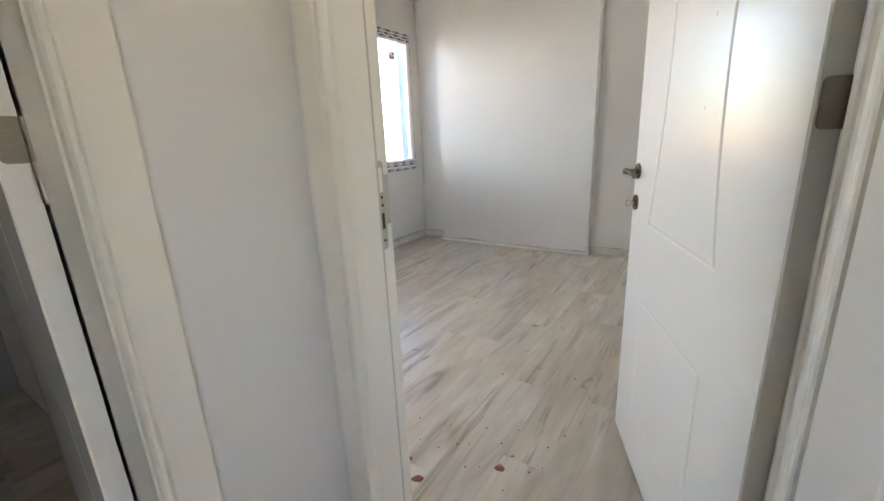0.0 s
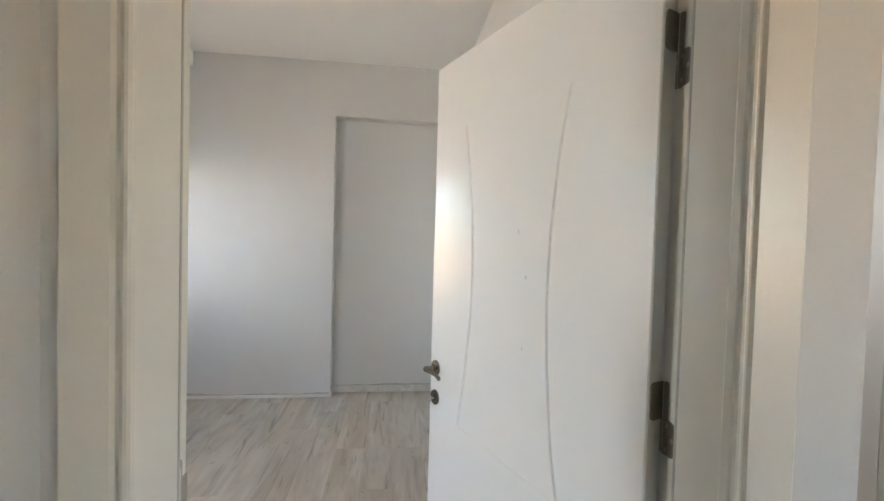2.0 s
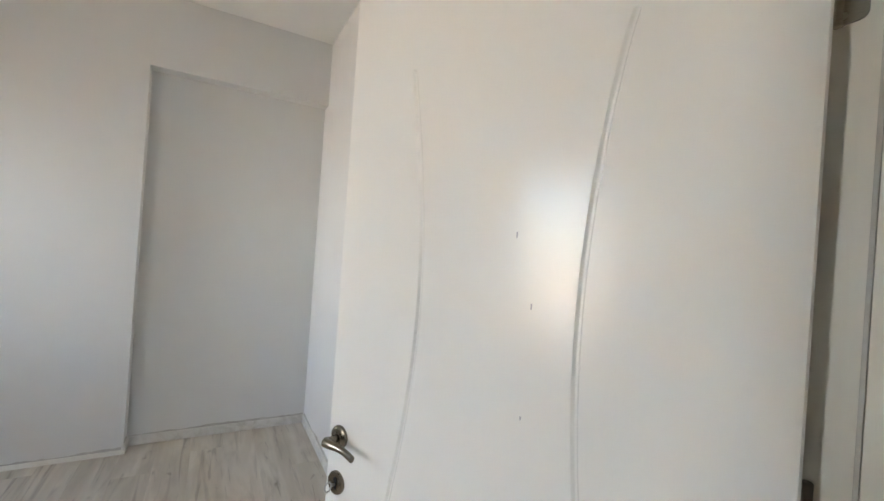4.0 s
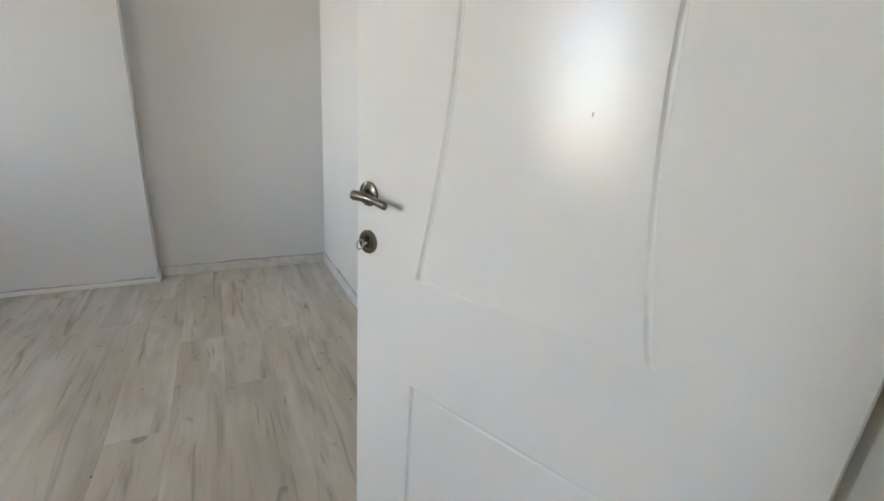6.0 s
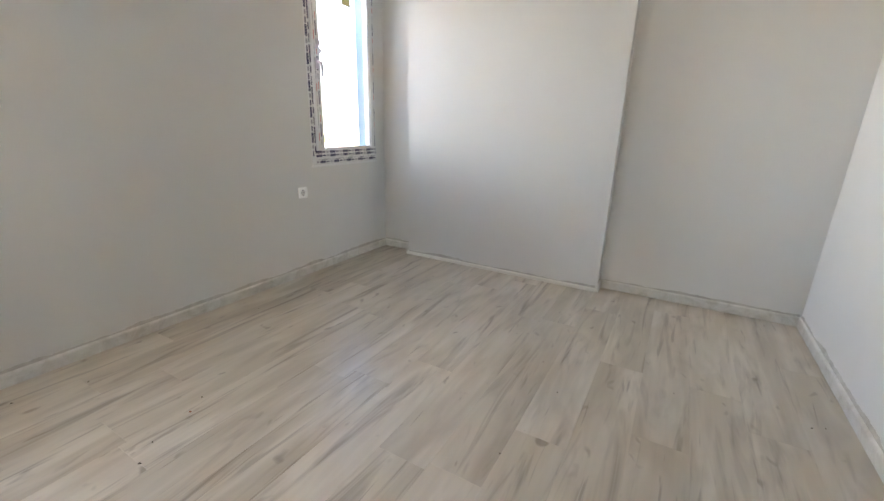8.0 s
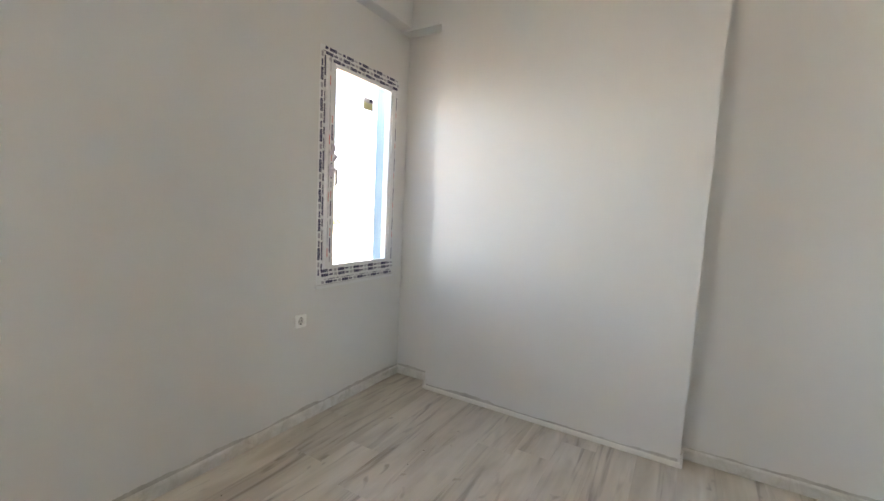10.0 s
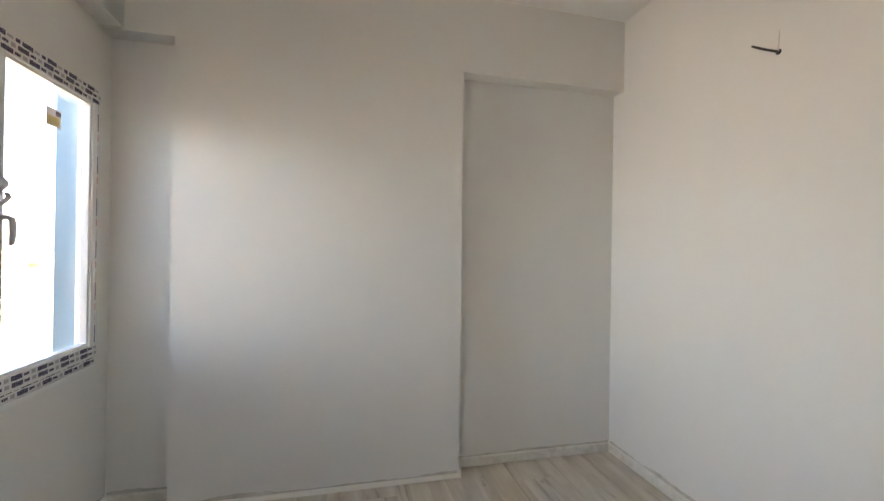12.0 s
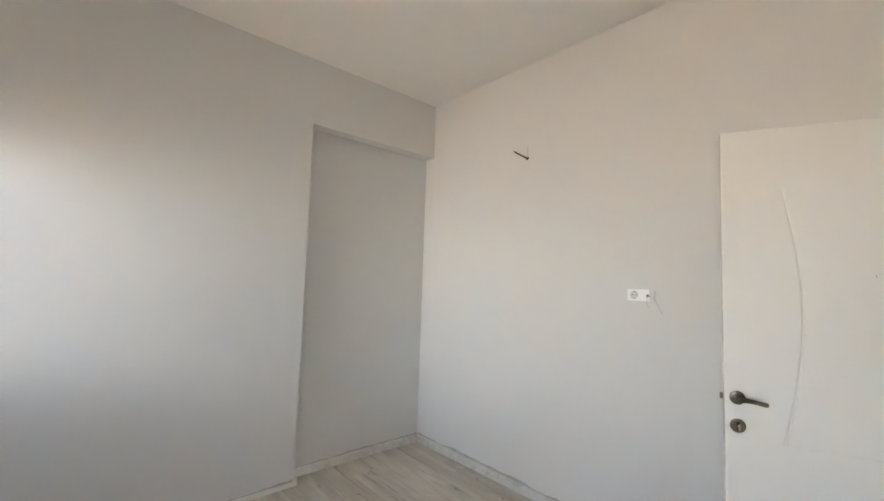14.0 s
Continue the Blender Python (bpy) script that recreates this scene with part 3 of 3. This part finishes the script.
door_2 = make_door("door_2", D2, "white lacquered door standing wide open into the dim neighbouring room")

# frame at the edge of the hall doorway
bm = B()
box(bm, 0.137, HY, 0, 0.215, HY - 0.018, 2.12, 0.003)
solid("door_frame_3", bm, TRIM, "cream lacquered casing beside the neighbouring doorway", "door frame")


# ---- window ----
def ring(bm, y0, y1, z0, z1, wide, x0, x1, bevel):
    box(bm, x0, y0, z0, x1, y0 + wide, z1, bevel)
    box(bm, x0, y1 - wide, z0, x1, y1, z1, bevel)
    box(bm, x0, y0 + wide, z0, x1, y1 - wide, z0 + wide, bevel)
    box(bm, x0, y0 + wide, z1 - wide, x1, y1 - wide, z1, bevel)


def print_bars(bm, rng, along, fixed, x, a, b, lane, size, period, mats):
    """Rows of printed word bars along a frame member. along: 'y' or 'z'."""
    s = a + rng.uniform(0.0, period * 0.4)
    k = rng.randrange(3)
    while s < b - 0.012:
        kind = k % 3
        length = (0.46, 0.24, 0.18)[kind] * period
        half = size * (0.5, 0.30, 0.42)[kind]
        mat = mats[kind]
        e = min(s + length, b)
        strokes = max(2, int((e - s) / 0.0085))
        for i in range(strokes):
            p0 = s + (e - s) * i / strokes
            p1 = p0 + (e - s) / strokes * (0.86 if kind < 2 else 0.97)
            h = half * rng.uniform(0.8, 1.0)
            q = fixed + rng.uniform(-0.0006, 0.0006)
            if along == "y":
                box(bm, x, p0, q - h, x + 0.0005, p1, q + h, 0, mat)
            else:
                box(bm, x, q - h, p0, x + 0.0005, q + h, p1, 0, mat)
        s = e + period * (0.09 if kind else 0.05)
        k += 1


def make_window(name, opening, seed):
    win = empty(name, pose(WX, 0, 0), "narrow white plastic window still wrapped in printed protective film", "window", "structure")
    Y0, Y1, Z0, Z1 = opening
    bm = B()
    ring(bm, Y0, Y1, Z0, Z1, 0.046, -0.06, 0.004, 0.003)
    fr = part("window_frame", bm, PVC, win)
    bm = B()
    S0, S1, T0, T1 = Y0 + 0.054, Y1 - 0.014, Z0 + 0.045, Z1 - 0.030
    ring(bm, S0, S1, T0, T1, 0.058, -0.052, 0.016, 0.005)
    sash = part("sash", bm, PVC, win)
    bm = B()
    ring(bm, S0 + 0.057, S1 - 0.057, T0 + 0.057, T1 - 0.057, 0.014, -0.024, 0.008, 0.003)
    part("glazing_bead", bm, PVC, sash)
    bm = B()
    ring(bm, S0 + 0.057, S1 - 0.057, T0 + 0.057, T1 - 0.057, 0.006, -0.031, -0.0245, 0.001)
    part("seal", bm, RUBBER, sash)
    bm = B()
    box(bm, -0.036, S0 + 0.056, T0 + 0.056, -0.032, S1 - 0.056, T1 - 0.056)
    pane = part("pane", bm, GLASS, win, "clear glass pane")
    pane.visible_shadow = False
    bm = B()
    box(bm, -0.004, Y0 - 0.008, Z0 - 0.022, 0.012, Y1 + 0.006, Z0 - 0.001, 0.003)
    part("window_sill", bm, PVC, win, "thin white plastic sill strip")
    # handle
    bm = B()
    yh, zh = S0 + 0.030, 1.485
    box(bm, 0.0165, yh - 0.014, zh - 0.035, 0.024, yh + 0.014, zh + 0.035, 0.005)
    tube(bm, [(0.022, yh, zh + 0.008), (0.045, yh, zh + 0.008), (0.060, yh, zh + 0.002), (0.064, yh, zh - 0.02), (0.064, yh, zh - 0.055), (0.060, yh, zh - 0.085), (0.056, yh, zh - 0.092)], [0.010, 0.010, 0.011, 0.011, 0.010, 0.008, 0.004], 12)
    part("window_handle", bm, FILM, win, "white window handle in clouded film", True)
    bm = B()
    for i, (dy, dz) in enumerate(((0.006, 0.155), (0.018, 0.10))):
        pts = [(0.018 + 0.012 * math.sin(k * 0.9 + i), yh + dy + 0.010 * math.sin(k * 1.3), zh + dz - k * 0.016) for k in range(6)]
        for (a, b2) in zip(pts, pts[1:]):
            v = [bm.verts.new((a[0], a[1] - 0.012, a[2])), bm.verts.new((a[0] + 0.004, a[1] + 0.012, a[2])), bm.verts.new((b2[0] + 0.004, b2[1] + 0.012, b2[2])), bm.verts.new((b2[0], b2[1] - 0.012, b2[2]))]
            w2 = [bm.verts.new(q.co + Vector((0.0006, 0, 0))) for q in v]
            bm.faces.new(v[::-1]), bm.faces.new(w2)
            for k in range(4):
                bm.faces.new((v[k], v[(k + 1) % 4], w2[(k + 1) % 4], w2[k]))
    part("film_flap", bm, FILM, win, "torn flap of protective film")
    rng = random.Random(seed)
    INKS = [INK_NAVY, INK_GREY, INK_RED]
    bm = B()
    for z, x in ((Z1 - 0.013, 0.0042), (Z1 - 0.033, 0.0042), (T1 - 0.016, 0.0162), (T1 - 0.042, 0.0162)):
        print_bars(bm, rng, "y", z, x, Y0 + 0.012, Y1 - 0.012, 0, 0.020 if x > 0.01 or z > Z1 - 0.02 else 0.006, 0.125, (0, 1, 0) if z > T1 else (0, 0, 1))
    for z, x in ((Z0 + 0.014, 0.0042), (Z0 + 0.031, 0.0042), (T0 + 0.015, 0.0162), (T0 + 0.041, 0.0162)):
        print_bars(bm, rng, "y", z, x, Y0 + 0.012, Y1 - 0.012, 0, 0.020 if x > 0.01 or z < Z0 + 0.02 else 0.005, 0.125, (0, 0, 1))
    part("film_print", bm, INKS, win, "rows of dark printing on protective film")
    bm = B()
    print_bars(bm, rng, "z", Y0 + 0.014, 0.0042, Z0 + 0.02, Z1 - 0.02, 0, 0.021, 0.155, (0, 0, 1))
    print_bars(bm, rng, "z", Y0 + 0.036, 0.0042, Z0 + 0.05, Z1 - 0.05, 0, 0.013, 0.24, (0, 0, 0))
    print_bars(bm, rng, "z", S0 + 0.014, 0.0162, T0 + 0.02, T1 - 0.02, 0, 0.007, 0.30, (1, 1, 2))
    print_bars(bm, rng, "z", S0 + 0.034, 0.0162, T0 + 0.05, T1 - 0.35, 0, 0.012, 0.20, (0, 2, 1))
    part("film_print", bm, INKS, win, "upright printing on protective film")
    bm = B()
    print_bars(bm, rng, "z", Y1 - 0.014, 0.0042, Z0 + 0.03, Z1 - 0.03, 0, 0.007, 0.17, (0, 1, 1))
    print_bars(bm, rng, "z", S1 - 0.020, 0.0162, T0 + 0.03, T1 - 0.03, 0, 0.008, 0.19, (0, 1, 2))
    part("film_print", bm, INKS, win, "small upright printing on protective film")
    return win


win = make_window("window_1", WIN, 11)
make_window("window_2", WIN2, 12)
Y0, Y1, Z0, Z1 = WIN
# sticker on the pane
bm = B()
box(bm, -0.0316, -0.444, 1.918, -0.0310, -0.345, 2.000, 0, 0)
box(bm, -0.0308, -0.384, 1.972, -0.0304, -0.349, 1.993, 0, 1)
box(bm, -0.0308, -0.438, 1.926, -0.0304, -0.356, 1.966, 0, 2)
part("sticker", bm, [STICKER_BASE, INK_NAVY, STICKER], win, "square pale label stuck to the glass")

# outer reveals of the wall
bm = B()
box(bm, WX - 0.165, Y1 - 0.030, Z0 + 0.001, WX - 0.061, Y1 - 0.001, Z1 - 0.001)
solid("facade_reveal", bm, FACADE, "pale blue outer window reveal", "facade")


# ---- sockets and cables ----
def socket(name, m, label, wide=False):
    """A single wall socket; local y points out of the wall."""
    th = empty(name, m, label, "wall socket")
    bm = B()
    x0, x1, h, r, n = (-0.082 if wide else -0.038), 0.038, (0.033 if wide else 0.038), 0.0215, 40
    loops = [[], [], [], [], []]
    for i in range(n):
        a = 2 * math.pi * (i + 0.5) / n
        c, q = math.cos(a), math.sin(a)
        reach = min((x1 if c > 0 else -x0) / max(abs(c), 1e-6), h / max(abs(q), 1e-6))
        ox, oz = c * reach, q * reach
        for loop, p in zip(loops, ((ox, 0.0002, oz), (ox, 0.0065, oz), (ox * 0.96, 0.0095, oz * 0.95), (c * (r + 0.0015), 0.0100, q * (r + 0.0015)), (c * r, 0.0010, q * r))):
            loop.append(bm.verts.new(p))
    for one, two in zip(loops, loops[1:]):
        for i in range(n):
            bm.faces.new((one[i], one[(i + 1) % n], two[(i + 1) % n], two[i]))
    part("plate", bm, PLASTIC, th)
    bm = B()
    lathe(bm, ((r, 0), (r, 0.0006), (0.004, 0.0004)), (0, 0.0004, 0), (0, 1, 0), 28)
    part("well", bm, WELL_SHADE, th, "socket well in a darker tone for its shade")
    bm = B()
    for s in (-1, 1):
        lathe(bm, ((0.0028, 0), (0.0028, 0.0006)), (s * 0.0095, 0.0010, 0), (0, 1, 0), 12)
        box(bm, -0.003, 0.0008, s * 0.0185 - 0.002, 0.003, 0.0085, s * 0.0185 + 0.002)
    part("contacts", bm, BLACK, th)
    return th


socket("wall_socket", pose(WX, -2.590, 0.645, 0, 0, -90), "white wall socket low on the wall beside its twin")
socket("wall_socket", pose(WX, -2.668, 0.645, 0, 0, -90), "white wall socket low on the wall beside its twin")
FACE_E = pose(WX, -0.955, 0.613, 0, 0, -90)
socket("wall_socket", FACE_E, "white single wall socket below the window")
th = socket("wall_socket", pose(0, -1.897, 1.369, 0, 0, 90), "white two-gang wall socket with a blank half", wide=True)

th = empty("loose_cable", pose(0, -1.970, 1.366, 0, 0, 90), "loose grey aerial wires coming out beside a socket", "cable")
bm = B()
lathe(bm, ((0.0085, 0.0086), (0.0080, 0.0096), (0.005, 0.0100)), (0, 0, 0), (0, 1, 0), 16)
part("hole", bm, BLACK, th, "dark cable hole")
bm = B()
tube(bm, [(0, 0.009, 0), (-0.001, 0.02, -0.006), (0.0, 0.022, -0.03), (-0.002, 0.015, -0.058), (-0.004, 0.010, -0.062)], 0.0018, 8)
part("wire", bm, GREYWIRE, th, "", True)
bm = B()
tube(bm, [(0, 0.009, 0), (-0.015, 0.018, -0.004), (-0.034, 0.014, -0.014), (-0.044, 0.008, -0.030), (-0.062, 0.010, -0.070), (-0.078, 0.009, -0.098)], 0.0022, 8)
part("wire", bm, GREYWIRE, th, "", True)
bm = B()
tube(bm, [(-0.036, 0.004, 0.030), (-0.037, 0.010, 0.010), (-0.036, 0.012, -0.015), (-0.037, 0.004, -0.034)], 0.003, 8)
part("wire", bm, GREYWIRE, th, "", True)

th = empty("cable_stub", pose(0, -1.143, 2.302, 0, 0, 90), "twisted black cable stub sticking out of the wall", "cable")
bm = B()
lathe(bm, ((0.013, 0.0003), (0.012, 0.0022), (0.007, 0.003)), (0, 0, 0), (0, 1, 0), 16)
part("hole", bm, BLACK, th)
bm = B()
tube(bm, [(0, 0.002, 0), (0.010, 0.012, 0.006), (0.035, 0.030, 0.022), (0.060, 0.042, 0.040), (0.082, 0.050, 0.056)], [0.0058, 0.0055, 0.0052, 0.0055, 0.0045], 8)
part("cable", bm, BLACK, th, "black cable end", True)
bm = B()
tube(bm, [(-0.002, 0.002, 0.002), (-0.008, 0.014, 0.010), (-0.014, 0.018, 0.035), (-0.013, 0.014, 0.085)], 0.0022, 8)
part("wire", bm, GREYWIRE, th, "thin pale wire end", True)

# ---- outside ----
GZ = -9.0
bm = B()
box(bm, -900, -900, GZ - 1, 900, 900, GZ)
solid("ground", bm, EARTH, "dry pale ground with patches of grass", "ground")
bm = B()
box(bm, WX - 0.15, -5.75, GZ, 3.35, 0.2, -0.121)
# block added out of view to cut oblique light onto the pillar
box(bm, -4.75, -2.0, GZ, WX - 0.152, -1.05, 2.0)
solid("building_wall", bm, FACADE, "pale blue lower storeys of the building and an added unseen block that shades the window", "building")
bm = B()
for x, y, h in ((-60, 40, 0.9), (-95, 10, 1.0)):
    box(bm, x - 0.2, y - 60, GZ, x, y + 90, GZ + h)
solid("low_wall", bm, CONCRETE, "long low concrete field wall", "wall")
rngt = random.Random(5)
for i in range(7):
    x, y = rngt.uniform(-150, -80), rngt.uniform(30, 190)
    th = empty("tree", pose(x, y, GZ), "distant round green tree in dry ground", "tree", group="far trees")
    h = rngt.uniform(3.5, 6)
    bm = B()
    tube(bm, [(0, 0, 0), (0.1, 0, h * 0.25), (0.05, 0.1, h * 0.6)], [0.25, 0.18, 0.1], 8)
    part("trunk", bm, CONCRETE, th)
    bm = B()
    for k in range(260):
        a, b2, r = rngt.uniform(0, 6.28), rngt.uniform(-1, 1), rngt.uniform(0.5, 1) * h * 0.42
        c = Vector((r * math.cos(a) * math.sqrt(1 - b2 * b2), r * math.sin(a) * math.sqrt(1 - b2 * b2), h * 0.65 + r * b2 * 0.8))
        q = [bm.verts.new(c + Vector([rngt.uniform(-0.45, 0.45) for _ in range(3)])) for _ in range(4)]
        for tri in ((0, 1, 2), (0, 2, 3), (0, 3, 1), (1, 3, 2)):
            bm.faces.new([q[j] for j in tri])
    part("crown", bm, LEAF, th)

# ---- debris on the floor ----
def chip(x, y, size, mat, label, category, turn, flat=0.35):
    r = random.Random(int(x * 1000) * 31 + int(y * 1000))
    bm = B()
    n = 6
    low = [bm.verts.new((size * r.uniform(0.6, 1) * math.cos(a), size * 0.6 * r.uniform(0.6, 1) * math.sin(a), 0.0)) for a in [6.283 * i / n for i in range(n)]]
    high = [bm.verts.new((v.co.x * r.uniform(0.5, 0.85), v.co.y * r.uniform(0.5, 0.85), size * flat * r.uniform(0.7, 1.2))) for v in low]
    bm.faces.new(low[::-1]), bm.faces.new(high)
    for i in range(n):
        bm.faces.new((low[i], low[(i + 1) % n], high[(i + 1) % n], high[i]))
    ob = part(category.replace(" ", "_"), bm, mat)
    ob.matrix_world = pose(x, y, 0.0003, 0, 0, turn)
    return tagged(ob, label, category, "crumbs on the floor")


for x, y, s in ((-0.747, -2.876, 0.027), (-0.975, -3.061, 0.030), (-1.052, -2.997, 0.013), (-0.994, -2.898, 0.006), (-0.941, -2.845, 0.008), (-0.900, -2.825, 0.006),
                (-0.795, -2.759, 0.008), (-0.637, -2.691, 0.008), (-0.681, -2.62, 0.005), (-0.569, -2.499, 0.006), (-1.157, -2.796, 0.007), (-0.577, -2.313, 0.005),
                (-0.86, -2.93, 0.007), (-0.815, -2.905, 0.006), (-0.70, -2.955, 0.005), (-0.655, -2.84, 0.007), (-0.62, -2.80, 0.005), (-0.735, -2.80, 0.009), (-0.885, -2.71, 0.007),
                (-0.93, -2.66, 0.005), (-0.77, -2.66, 0.006), (-0.72, -2.56, 0.005), (-0.84, -2.60, 0.005), (-0.60, -2.60, 0.007), (-1.02, -2.77, 0.005), (-1.08, -2.90, 0.006)):
    chip(x, y, s, CLAY, "broken reddish brick chip lying on the laminate", "brick chip", (x * 700) % 180)
for x, y, s in ((-2.918, -2.642, 0.008), (-2.836, -2.422, 0.006), (-2.327, -2.228, 0.006), (-2.23, -2.465, 0.006), (-2.164, -2.537, 0.008), (-1.072, -1.412, 0.006),
                (-0.154, -1.107, 0.007), (-2.324, -0.764, 0.005), (-2.322, -0.914, 0.004), (-1.154, -1.868, 0.005), (-2.859, -1.557, 0.006), (-0.632, -1.149, 0.004),
                (-0.675, -2.194, 0.007), (-0.291, -1.814, 0.006), (-0.107, -1.08, 0.005), (-0.991, -2.325, 0.006)):
    chip(x, y, s, CRUMB, "small dark crumb of dirt on the laminate", "dirt crumb", (x * 900) % 180)
chip(-2.277, -2.305, 0.008, CLAY, "broken reddish brick chip lying on the laminate", "brick chip", 40)

chip(-0.752, -2.868, 0.014, FILLER, "pale lump of plaster lying against a brick chip on the laminate", "plaster crumb", 25, 0.9)

# ---- floor planks ----
PW, PL = 0.193, 1.29
plank_mesh = {}


def plank(x, y0, y1):
    length = round(y1 - y0, 3)
    if length < 0.05:
        return
    if length not in plank_mesh:
        bm = B()
        e, w = 0.0003, PW - 0.0004
        low = [(0, 0), (w, 0), (w, length - 0.0004), (0, length - 0.0004)]
        top = [(e, e), (w - e, e), (w - e, length - 0.0004 - e), (e, length - 0.0004 - e)]
        a = [bm.verts.new((p, q, -0.0088)) for p, q in low]
        c = [bm.verts.new((p, q, -0.0004)) for p, q in low]
        d = [bm.verts.new((p, q, 0.0)) for p, q in top]
        bm.faces.new(d)
        for i in range(4):
            j = (i + 1) % 4
            bm.faces.new((a[i], a[j], c[j], c[i])), bm.faces.new((c[i], c[j], d[j], d[i]))
        plank_mesh[length] = mesh_of("plank", bm, OAK)
    ob = new("plank", plank_mesh[length])
    ob.location = (x, y0, 0)
    ob.parent = bpy.data.objects["floor"]


rp = random.Random(3)
x = WX
while x < -0.001:
    start = -5.6 - rp.uniform(0, PL)
    y = start
    while y < 0:
        a, b2 = max(y, -5.6), min(y + PL, 0.0)
        if x + PW < 0.05 and b2 > a:
            plank(x, a, b2)
        y += PL
    x += PW
